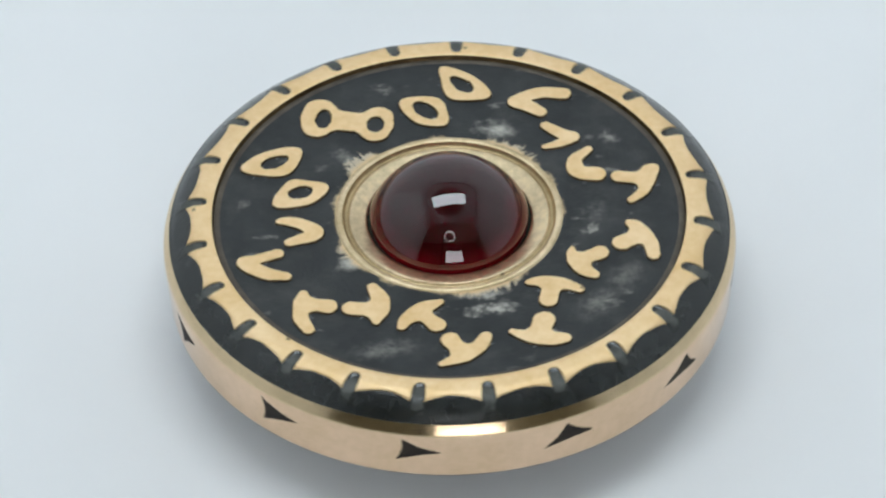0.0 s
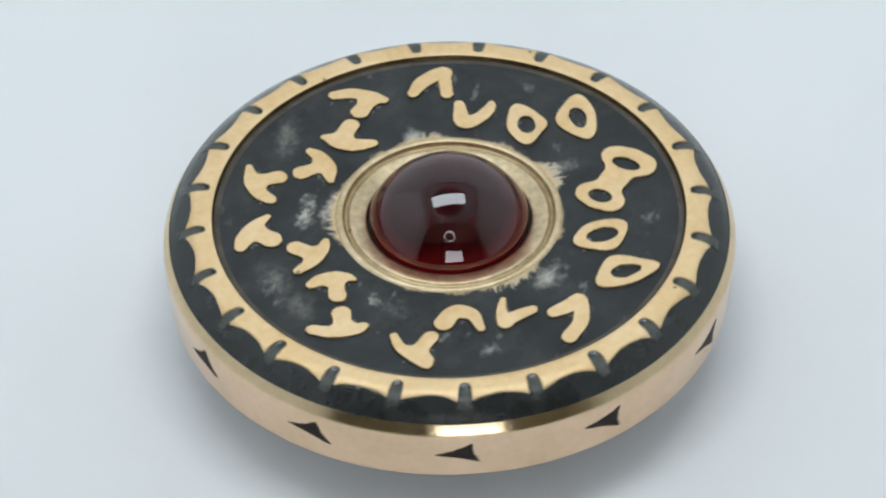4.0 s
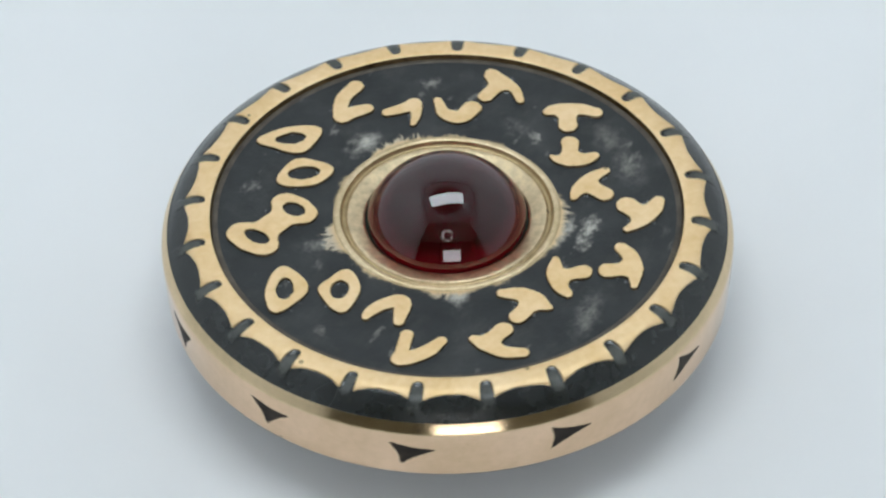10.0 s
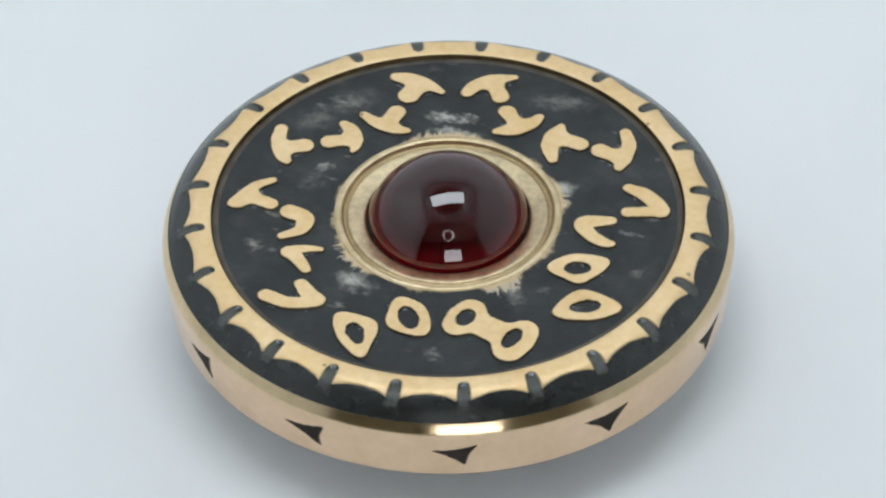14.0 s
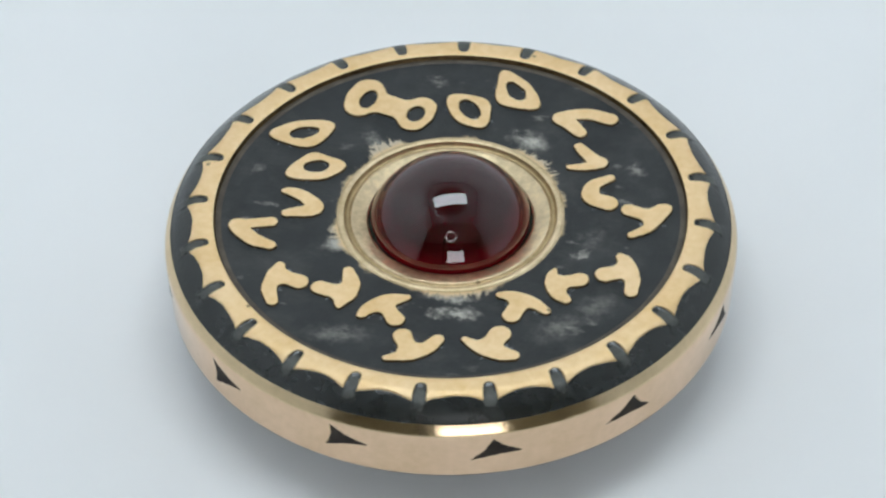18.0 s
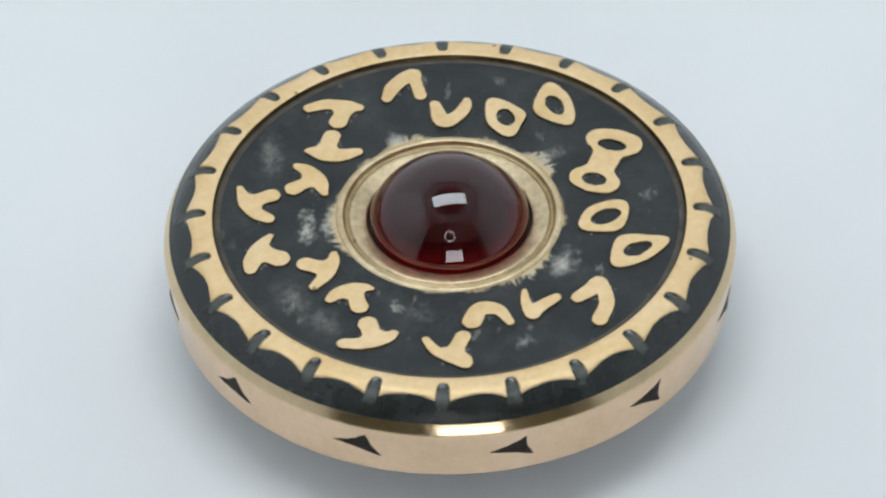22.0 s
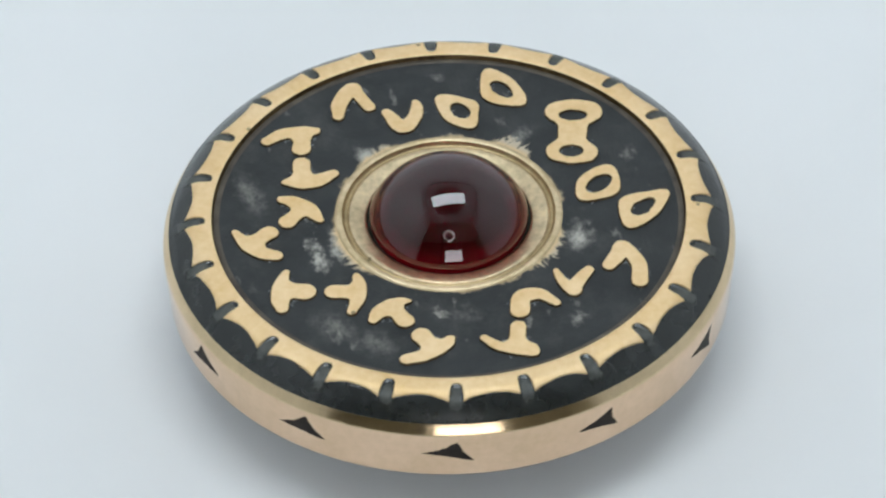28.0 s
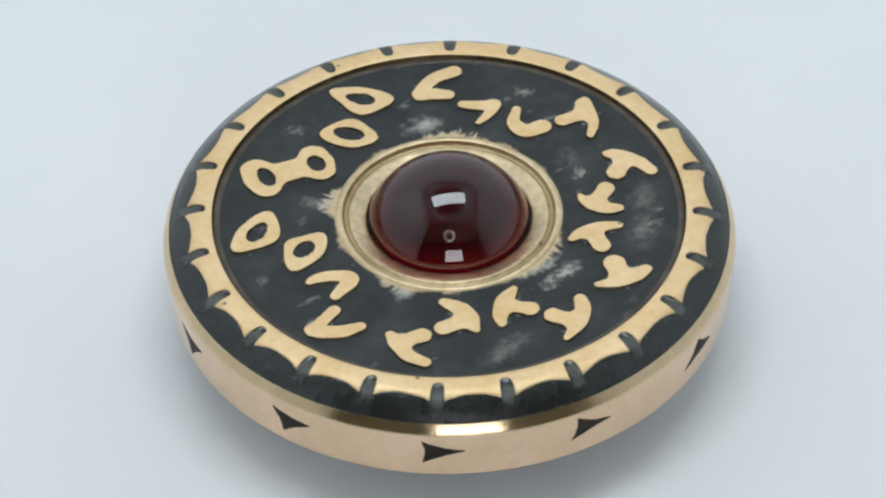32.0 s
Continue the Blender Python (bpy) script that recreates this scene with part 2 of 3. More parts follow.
def glowing(name, colour, power):
    m, t, p = material(name)
    p.inputs["Base Color"].default_value = (*colour, 1)
    p.inputs["Emission Color"].default_value = (*colour, 1)
    p.inputs["Emission Strength"].default_value = power
    return m


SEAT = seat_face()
PAPER = plain("white_paper", (0.885, 0.895, 0.905), 0.65, 0.012, 35.0)
FABRIC = plain("white_box_lining", (0.91, 0.92, 0.93), 0.8, 0.02, 90.0)
STEEL = plain("grey_metal", (0.62, 0.61, 0.60), 0.45, 0.05, 300.0, 1.0)
WALLPAINT = plain("dim_room_paint", (0.66, 0.64, 0.53), 0.9, 0.04, 4.0)
DARKFLOOR = plain("dark_table_wood", (0.30, 0.24, 0.17), 0.6, 0.2, 20.0)
ROOMFLOOR = plain("oak_floor", (0.52, 0.45, 0.33), 0.5, 0.15, 12.0)
WINDOW_GLOW = glowing("daylit_pane", (0.92, 0.95, 1.0), 5.0)
LED_HOUSING = glowing("translucent_lamp_housing", (0.88, 0.95, 1.0), 1.25)
RING_GLOW = glowing("ring_light_tube", (0.95, 0.97, 1.0), 4.5)


# ---- mesh helpers ----
def part(name, bm, mat, parent, label=""):
    me = bpy.data.meshes.new(name)
    bmesh.ops.recalc_face_normals(bm, faces=bm.faces)
    bm.to_mesh(me)
    bm.free()
    me.materials.append(mat)
    ob = new(name, me)
    ob.parent = parent
    return tagged(ob, label)


def smooth(ob, flat_over=35):
    me = ob.data
    me.polygons.foreach_set("use_smooth", [True] * len(me.polygons))
    me.set_sharp_from_angle(angle=radians(flat_over))
    return ob


def grid(bm, rows, close_u=True):
    """Quads over rows of points (mm); close_u joins each row's end to its start."""
    vs = [[bm.verts.new((x * MM, y * MM, z * MM)) for x, y, z in row] for row in rows]
    n = len(vs[0])
    for a, b in zip(vs, vs[1:]):
        for i in range(n if close_u else n - 1):
            j = (i + 1) % n
            bm.faces.new((a[i], a[j], b[j], b[i]))
    return vs


def lathe(profile, steps=192, cap_first=False, cap_last=False):
    bm = bmesh.new()
    ring = [(math.cos(2 * math.pi * i / steps), math.sin(2 * math.pi * i / steps)) for i in range(steps)]
    vs = grid(bm, [[(r * c, r * s, z) for c, s in ring] for r, z in profile])
    if cap_first:
        bm.faces.new(vs[0])
    if cap_last:
        bm.faces.new(vs[-1])
    return bm


def box(bm, x0, x1, y0, y1, z0, z1):
    v = [bm.verts.new((x, y, z)) for z in (z0, z1) for y in (y0, y1) for x in (x0, x1)]
    for f in ((0, 1, 3, 2), (4, 6, 7, 5), (0, 4, 5, 1), (2, 3, 7, 6), (0, 2, 6, 4), (1, 5, 7, 3)):
        bm.faces.new([v[i] for i in f])


def solid(name, mat, *sizes, bevel=0.0):
    bm = bmesh.new()
    for s in sizes:
        box(bm, *s)
    if bevel:
        bmesh.ops.bevel(bm, geom=bm.edges[:], offset=bevel, segments=2, affect="EDGES")
    return part(name, bm, mat, None)


# ---- the light box and the room round it ----
X0, X1, Y0, Y1 = -0.125, 0.160, -0.137, 0.148
tagged(solid("floor", PAPER, (X0, X1, Y0 - 0.004, Y1, -0.002, 0.0)), "white paper sheet lying on the light box floor", "floor", kind="structure")
BEND = 0.075          # the lining is one sheet, bent round the two back corners
tagged(solid("wall_west", FABRIC, (X0 - 0.004, X0, Y0, Y1 - BEND, 0.0, BOX_H)), "white inner side of the light box", "wall", kind="structure")
tagged(solid("wall_east", FABRIC, (X1, X1 + 0.004, Y0, Y1 - BEND, 0.0, BOX_H)), "white inner side of the light box", "wall", kind="structure")


def box_back():
    """The bent back of the light box, from side to side."""
    bm = bmesh.new()
    rows = []
    for thick in (0.0, 0.004):
        line = [(X0 + BEND - (BEND + thick) * math.cos(a), Y1 - BEND + (BEND + thick) * math.sin(a)) for a in (math.pi / 2 * k / 16 for k in range(17))]
        line += [(X1 - BEND + (BEND + thick) * math.sin(a), Y1 - BEND + (BEND + thick) * math.cos(a)) for a in (math.pi / 2 * k / 16 for k in range(17))]
        rows += [[bm.verts.new((x, y, z)) for x, y in line] for z in (0.0, BOX_H)]
    for a, b in ((0, 1), (1, 3), (3, 2), (2, 0)):
        for k in range(33):
            bm.faces.new((rows[a][k], rows[a][k + 1], rows[b][k + 1], rows[b][k]))
    for k in (0, 33):
        bm.faces.new((rows[0][k], rows[1][k], rows[3][k], rows[2][k]))
    return tagged(smooth(part("wall_north", bm, FABRIC, None)), "white bent back of the light box", "wall", kind="structure")


box_back()


def box_ceiling():
    """The light box's top, with a round opening."""
    bm = bmesh.new()
    n, cx, cy, r = 64, 0.0, 0.012, 0.097
    low, high = [], []
    for z, row in ((BOX_H, low), (BOX_H + 0.003, high)):
        inner, outer = [], []
        for i in range(n):
            a = 2 * math.pi * i / n
            c, s = math.cos(a), math.sin(a)
            k = min(((X1 if c > 0 else X0) - cx) / c if abs(c) > 1e-9 else 9, ((Y1 if s > 0 else Y0) - cy) / s if abs(s) > 1e-9 else 9)
            inner.append(bm.verts.new((cx + r * c, cy + r * s, z)))
            outer.append(bm.verts.new((cx + k * c, cy + k * s, z)))
        row += [inner, outer]
    for i in range(n):
        j = (i + 1) % n
        for ring in (low, high):
            bm.faces.new((ring[0][i], ring[0][j], ring[1][j], ring[1][i]))
        bm.faces.new((low[0][i], low[0][j], high[0][j], high[0][i]))
        bm.faces.new((low[1][i], low[1][j], high[1][j], high[1][i]))
    return tagged(part("ceiling", bm, FABRIC, None), "white top of the light box with a round opening", "ceiling", kind="structure")


box_ceiling()
bar = solid("led_bar", LED_HOUSING, (-0.080, 0.080, -0.032, 0.032, 0.0, 0.010), bevel=0.002)
bar.matrix_world = Matrix.Translation((0.0, 0.016, BOX_H - 0.030)) @ pose(0, 0, 0, 0, 0, 8)
tagged(bar, "white led bar hung under the light box top", "lamp")



def table():
    """The table that the light box stands on."""
    top = new("table")
    top.location = (0, 0, -0.74)
    tagged(top, "dark wooden table under the light box", "table")
    bm = bmesh.new()
    box(bm, -0.9, 0.9, -0.6, 0.6, 0.71, 0.7378)
    part("table_top", bm, DARKFLOOR, top)
    for x in (-0.84, 0.84):
        for y in (-0.54, 0.54):
            bm = bmesh.new()
            box(bm, x - 0.03, x + 0.03, y - 0.03, y + 0.03, 0.0, 0.71)
            part("leg", bm, DARKFLOOR, top)


table()
ROOM = (-2.2, 2.2, -2.6, 1.3, -0.74, 1.76)
tagged(solid("room_floor", ROOMFLOOR, (*ROOM[:4], ROOM[4] - 0.05, ROOM[4])), "wooden floor of the room", "floor", kind="structure")
tagged(solid("room_ceiling", WALLPAINT, (*ROOM[:4], ROOM[5], ROOM[5] + 0.05)), "dim ceiling of the room", "ceiling", kind="structure")
for nm, s in (("room_wall_west", (ROOM[0] - 0.05, ROOM[0], ROOM[2], ROOM[3], ROOM[4], ROOM[5])), ("room_wall_east", (ROOM[1], ROOM[1] + 0.05, ROOM[2], ROOM[3], ROOM[4], ROOM[5])),
              ("room_wall_north", (ROOM[0], ROOM[1], ROOM[3], ROOM[3] + 0.05, ROOM[4], ROOM[5]))):
    tagged(solid(nm, WALLPAINT, s), "dim unlit wall of the room", "wall", kind="structure")
WIN = (-0.26, 0.80, 0.38 + TOP * MM, 1.15 + TOP * MM)
WALL_Y = (ROOM[2] - 0.05, ROOM[2])
tagged(solid("room_wall_south", WALLPAINT, (ROOM[0], WIN[0], *WALL_Y, ROOM[4], ROOM[5]), (WIN[1], ROOM[1], *WALL_Y, ROOM[4], ROOM[5]),
             (WIN[0], WIN[1], *WALL_Y, ROOM[4], WIN[2]), (WIN[0], WIN[1], *WALL_Y, WIN[3], ROOM[5])), "dim wall of the room with a window opening", "wall", kind="structure")
win = solid("window_1", WINDOW_GLOW, (WIN[0], WIN[1], ROOM[2] - 0.008, ROOM[2] - 0.004, WIN[2], WIN[3]))
tagged(win, "daylit window pane in the dim room wall", "window", kind="structure")


def ring_light():
    """A thin ring light on a stand that holds it round the lens."""
    stand = new("ring_light")
    at = viewpoint() @ pose(0, 0, 0.012)
    foot = Vector((-0.036, at.translation.y - 0.004, -0.0022))
    stand.location = foot
    tagged(stand, "thin white ring light on a black stand", "ring light")
    bm = bmesh.new()
    R, r, n, k = 0.029, 0.0028, 64, 12
    vs = [[bm.verts.new(((R + r * math.cos(b)) * math.cos(a), (R + r * math.cos(b)) * math.sin(a), r * math.sin(b)))
           for b in (2 * math.pi * j / k for j in range(k))] for a in (2 * math.pi * i / n for i in range(n))]
    for i in range(n):
        for j in range(k):
            bm.faces.new((vs[i][j], vs[(i + 1) % n][j], vs[(i + 1) % n][(j + 1) % k], vs[i][(j + 1) % k]))
    bmesh.ops.transform(bm, matrix=Matrix.Translation(-foot) @ at, verts=bm.verts)
    part("tube", bm, RING_GLOW, stand)
    bm = bmesh.new()
    high = at.translation.z + 0.002
    bmesh.ops.create_cone(bm, cap_ends=True, segments=16, radius1=0.003, radius2=0.003, depth=high, matrix=Matrix.Translation((0, 0, high / 2)))
    part("pole", bm, BLACK_INLAY, stand)
    bm = bmesh.new()
    bmesh.ops.create_cone(bm, cap_ends=True, segments=32, radius1=0.028, radius2=0.024, depth=0.006, matrix=Matrix.Translation((0, 0, 0.003)))
    part("base", bm, BLACK_INLAY, stand)


ring_light()

# ---- the medallion (all in mm, z = 0 at its upper face) ----
medallion = new("medallion")
medallion.location = (0, 0, TOP * MM)
tagged(medallion, "spinning gold and black medallion with a red domed stone", "medallion")

R_SIDE, Z_BAND, Z_SIDE, Z_LOW = 16.15, -1.08, -1.63, -4.80
R_BAND, R_RING, Z_FIELD = 15.80, 13.33, -0.28

# the gold body: bevelled edge, side, under-edge and the blunt pivot that it turns on
def side_radius(z):
    return R_SIDE - 0.06 * (-2.0 - z)


bevel_profile = [(R_BAND, Z_BAND), (R_BAND + 0.02, Z_BAND - 0.02), (16.06, Z_SIDE + 0.06), (16.10, Z_SIDE), (16.125, Z_SIDE - 0.09)]
side_profile = [(16.125, Z_SIDE - 0.09), (16.145, Z_SIDE - 0.20), (side_radius(-2.1), -2.1), (side_radius(-3.0), -3.0), (side_radius(Z_LOW + 0.08), Z_LOW + 0.08), (side_radius(Z_LOW) - 0.03, Z_LOW), (15.8, Z_LOW - 0.12)]
smooth(part("bevel", lathe(bevel_profile, 256), GOLD_BEVEL, medallion, "worn gold bevel"), 25)
smooth(part("side", lathe(side_profile, 256), GOLD_SIDE, medallion, "polished gold side"), 20)
under_profile = [(15.8, Z_LOW - 0.12), (15.3, -5.35), (14.6, -5.6), (6.0, -5.9), (3.0, -6.6), (1.2, -7.75), (0.5, -7.97), (0.1, -8.0)]
smooth(part("underside", lathe(under_profile, 128, cap_last=True), STEEL, medallion, "grey metal underside with a blunt pivot"), 20)

PER = 64


def scallop(theta):
    """Outer radius of the gold rim at an angle, and how deep one is in a notch (0..1) or a scallop (0..1)."""
    u = ((theta - NOTCH_0) / (2 * math.pi) * N_NOTCH) % 1.0
    d = min(u, 1 - u) * 3.75                      # mm along the rim from the notch's middle
    wide = 0.37
    bow = max(0.0, (d - wide) / (1.875 - wide))
    tip = 14.87
    r = tip + 0.05 * noise.noise((theta * 9.0, 0.4, 0.0)) + 0.03 * noise.noise((theta * 31.0, 1.4, 0.0)) + 0.025 * noise.noise((theta * 110.0, 3.1, 0.0)) - 0.34 * math.sin(min(1.0, bow * 1.02) * math.pi / 2) ** 0.85
    if d < wide:
        inner = 13.70 + 0.08 * noise.noise((round((theta - NOTCH_0) / (2 * math.pi) * N_NOTCH) * 3.7, 2.2, 0.0)) + 0.40 * (1 - math.sqrt(max(0.0, 1 - (d / wide) ** 2)))
        r = inner + (tip - inner) * max(0.0, (d / wide - 0.86) / 0.14) ** 2
        return r, 1.0 - (d / wide) ** 4, 0.0
    return r, 0.0, math.sin(bow * math.pi / 2)


def rim():
    """The gold rim with its scalloped edge, and the black cut outside it down to the bevel."""
    top, cut = bmesh.new(), bmesh.new()
    n = N_NOTCH * PER
    th = []
    for k in range(N_NOTCH):
        for i in range(PER):
            u = i / PER
            w = 0.5 * ((2 * u) ** 1.9) if u < 0.5 else 1 - 0.5 * ((2 - 2 * u) ** 1.9)
            th.append(NOTCH_0 + 2 * math.pi * (k + w) / N_NOTCH)
    rs = [scallop(a) for a in th]

    def row(f):
        out = []
        for a, (rb, notch, bow) in zip(th, rs):
            r, z = f(rb, notch, bow)
            out.append((r * math.cos(a), r * math.sin(a), z))
        return out

    def dome(r):
        return -0.62 * max(0.0, r - 14.3) ** 1.45

    def flat(k, inset, drop):
        def f(rb, notch, bow):
            r = R_RING + 0.02 + (rb - inset - R_RING - 0.02) * k
            return r, dome(r) - drop
        return f

    grid(top, [row(lambda rb, k, b: (R_RING - 0.10, Z_FIELD)), row(lambda rb, k, b: (R_RING - 0.05, Z_FIELD + 0.06)), row(lambda rb, k, b: (R_RING - 0.02, -0.05)), row(lambda rb, k, b: (R_RING, -0.012)), row(flat(0.0, 0.06, 0.0))]
         + [row(flat(k, 0.035, 0.0)) for k in (0.2, 0.4, 0.55, 0.7, 0.85, 0.97, 1.0)] + [row(flat(1.0, 0.012, 0.025)), row(flat(1.0, 0.0, 0.07))])

    def slope(s):
        def f(rb, notch, bow):
            r = rb + (R_BAND - rb) * s
            hollow = max(0.0, math.sin(math.pi * min(1.0, (0.12 + s) / 0.80)))
            filed = math.sin(math.pi * min(1.0, s / 0.52))
            return r, dome(r) - 0.07 * (1 - s) ** 2 - 0.035 * bow * hollow - 0.14 * notch * filed
        return f

    grid(cut, [row(slope(s)) for s in (0.0, 0.03, 0.10, 0.2, 0.32, 0.45, 0.58, 0.7, 0.8, 0.88, 0.94)] + [row(lambda rb, k, b: (R_BAND, Z_BAND))])
    smooth(part("rim", top, GOLD_TOP, medallion, "flat gold rim with a scalloped and notched edge"), 40)
    rim_ob = bpy.data.objects["rim"]
    # the inner wall gets the darker brown gold
    rim_ob.data.materials.append(WALL_BROWN)
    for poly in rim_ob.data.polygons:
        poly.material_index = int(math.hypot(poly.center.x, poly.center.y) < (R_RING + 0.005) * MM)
    smooth(part("edge_cut", cut, BLACK_CUT, medallion, "blackened scallops and notches round the rim"), 60)


rim()
smooth(part("fillet", lathe([(13.26, Z_FIELD - 0.01), (13.18, -0.245), (13.06, -0.238), (12.95, -0.262), (12.88, Z_FIELD - 0.01)], 192), FILLET, medallion, "brown-black fillet along the rim's inner wall"), 60)
smooth(part("field", lathe([(R_RING + 0.2, Z_FIELD), (10.0, Z_FIELD), (6.8, Z_FIELD), (6.38, Z_FIELD + 0.004)], 192), BLACK_FIELD, medallion, "black patinated field rubbed to gold round the stone"))
smooth(part("bezel", lathe([(5.66, -0.42), (5.62, -0.35), (5.55, -0.335), (5.36, -0.375), (5.15, -0.43), (4.95, -0.48), (4.78, -0.535), (4.68, -0.57), (4.63, -0.63)], 192), GOLD_BEZEL, medallion, "flat gold bezel ring"), 50)
smooth(part("groove", lathe([(6.00, -0.22), (5.92, -0.40), (5.84, -0.47), (5.74, -0.48), (5.66, -0.42)], 192), GROOVE, medallion, "tarnished groove round the bezel"), 50)
smooth(part("lip", lathe([(6.42, Z_FIELD - 0.01), (6.36, -0.215), (6.26, -0.175), (6.14, -0.17), (6.06, -0.185), (6.00, -0.22)], 192), GOLD_LIP, medallion, "worn outer lip of the bezel"), 50)
smooth(part("pocket", lathe([(4.63, -0.63), (4.61, -0.80), (4.55, -0.86), (4.40, -0.88)], 128), POCKET, medallion, "dark green-black wall round the stone"), 50)
part("seat", lathe([(4.40, -0.79), (0.1, -0.79)], 96, cap_last=True), SEAT, medallion, "unseen seat with the stone's edge glow in its colour")


def cabochon():
    """A polished dome, part of a ball."""
    rho, zc, girdle = 4.86, -2.06, 4.45
    prof = [(girdle - 0.03, -0.78), (girdle, -0.66)]
    a0 = math.acos(girdle / rho)
    for i in range(81):
        a = a0 + (math.pi / 2 - a0) * i / 80
        prof.append((max(rho * math.cos(a), 0.01), zc + rho * math.sin(a)))
    return smooth(part("cabochon", lathe(prof, 288, cap_last=True), STONE, medallion, "deep red polished domed stone"), 60)


cabochon()


# ---- raised gold signs on the field ----
def seg(px, py, ax, ay, bx, by, ra, rb):
    """Signed distance to a stroke from a to b that is ra thick at a and rb at b."""
    dx, dy = bx - ax, by - ay
    k = np.clip(((px - ax) * dx + (py - ay) * dy) / (dx * dx + dy * dy), 0, 1)
    return np.hypot(px - ax - k * dx, py - ay - k * dy) - (ra + (rb - ra) * k)


def melt(a, b, k):
    h = np.clip(0.5 + 0.5 * (b - a) / k, 0, 1)
    return b + (a - b) * h - k * h * (1 - h)


def outlines(field, xs, ys):
    """Closed lines along field = 0 (marching squares), in order."""
    links, where = {}, {}

    def cross(i, j, axis):
        key = (i, j, axis)
        if key not in where:
            a, b = field[j, i], field[j + (axis == 1), i + (axis == 0)]
            k = a / (a - b)
            where[key] = (xs[i] + (xs[1] - xs[0]) * k * (axis == 0), ys[j] + (ys[1] - ys[0]) * k * (axis == 1))
        return key

    for j in range(len(ys) - 1):
        for i in range(len(xs) - 1):
            c = [field[j, i] < 0, field[j, i + 1] < 0, field[j + 1, i + 1] < 0, field[j + 1, i] < 0]
            if all(c) or not any(c):
                continue
            e = [(i, j, 0), (i + 1, j, 1), (i, j + 1, 0), (i, j, 1)]
            hit = [cross(*e[k]) for k in range(4) if c[k] != c[(k + 1) % 4]]
            for a, b in zip(hit[::2], hit[1::2]):
                links.setdefault(a, []).append(b)
                links.setdefault(b, []).append(a)
    loops, left = [], set(links)
    while left:
        start = min(left)
        loop, at, before = [], start, None
        while at in left:
            left.discard(at)
            loop.append(where[at])
            ahead = [k for k in links[at] if k != before and k in left]
            before = at
            if not ahead:
                break
            at = ahead[0]
        if len(loop) > 8:
            loops.append(loop)
    return loops


def path_strokes(rows, steps=5):
    """Strokes along a smooth curve through rows of x, y, half width."""
    rows = [tuple(2 * a - b for a, b in zip(rows[0], rows[1]))] + list(rows) + [tuple(2 * a - b for a, b in zip(rows[-1], rows[-2]))]
    fine = []
    for p0, p1, p2, p3 in zip(rows, rows[1:], rows[2:], rows[3:]):
        for i in range(steps):
            t = i / steps
            fine.append(tuple(b + 0.5 * t * (c - a + t * (2 * a - 5 * b + 4 * c - d + t * (3 * (b - c) + d - a))) for a, b, c, d in zip(p0, p1, p2, p3)))
    fine.append(rows[-2])
    return [(a[0], a[1], b[0], b[1], max(a[2], 0.03), max(b[2], 0.03)) for a, b in zip(fine, fine[1:])]


def stroke_field(px, py, rows):
    return functools.reduce(np.minimum, [seg(px, py, *s) for s in path_strokes(rows)])


def blob_field(px, py, discs):
    """Signed distance to a rounded shape stretched round discs of x, y, radius."""
    f = functools.reduce(np.minimum, [seg(px, py, a[0], a[1], b[0], b[1], a[2], b[2]) for a, b in zip(discs, discs[1:] + discs[:1])])
    within = np.zeros(px.shape, bool)
    for (x0, y0, _), (x1, y1, _) in zip(discs, discs[1:] + discs[:1]):
        within ^= ((y0 > py) != (y1 > py)) & (px < (x1 - x0) * (py - y0) / (y1 - y0 + 1e-12) + x0)
    return np.where(within, np.minimum(f, -0.3), f)


def eye_field(px, py, ax, ay, bx, by, ra, rb):
    """Signed distance to an egg-shaped hole from a to b."""
    ex, ey = 0.30 * (bx - ax), 0.30 * (by - ay)
    far = math.hypot(bx - ax, by - ay) or 1.0
    ux, uy = (bx - ax) / far * 0.22, (by - ay) / far * 0.22
    ends = seg(px, py, ax - ux * ra / 0.5, ay - uy * ra / 0.5, bx + ux * rb / 0.5, by + uy * rb / 0.5, ra * 0.62, rb * 0.62)
    return melt(ends, seg(px, py, ax + ex, ay + ey, bx - ex, by - ey, ra * 1.04, rb * 1.04), 0.3)


dust_spots = []       # x, y, size (mm) of the dust caught beside the signs


def settle_dust(f, xs, ys):
    """Dust stays where polishing does not reach: in the hollows of a sign's outline."""
    gold_near = (f < 0).astype(float)
    for axis in (0, 1):
        for reach in (1, 2, 4):
            gold_near = (gold_near + np.roll(gold_near, reach, axis) + np.roll(gold_near, -reach, axis)) / 3
    rows, cols = np.nonzero((f > 0.05) & (f < 0.40) & (gold_near > 0.40))
    if not len(rows):
        return
    for _ in range(7):
        k = random.randrange(len(rows))
        x, y = xs[cols[k]], ys[rows[k]]
        for _ in range(random.randint(2, 5)):
            dust_spots.append((x + random.gauss(0, 0.07), y + random.gauss(0, 0.07), random.uniform(0.03, 0.085)))


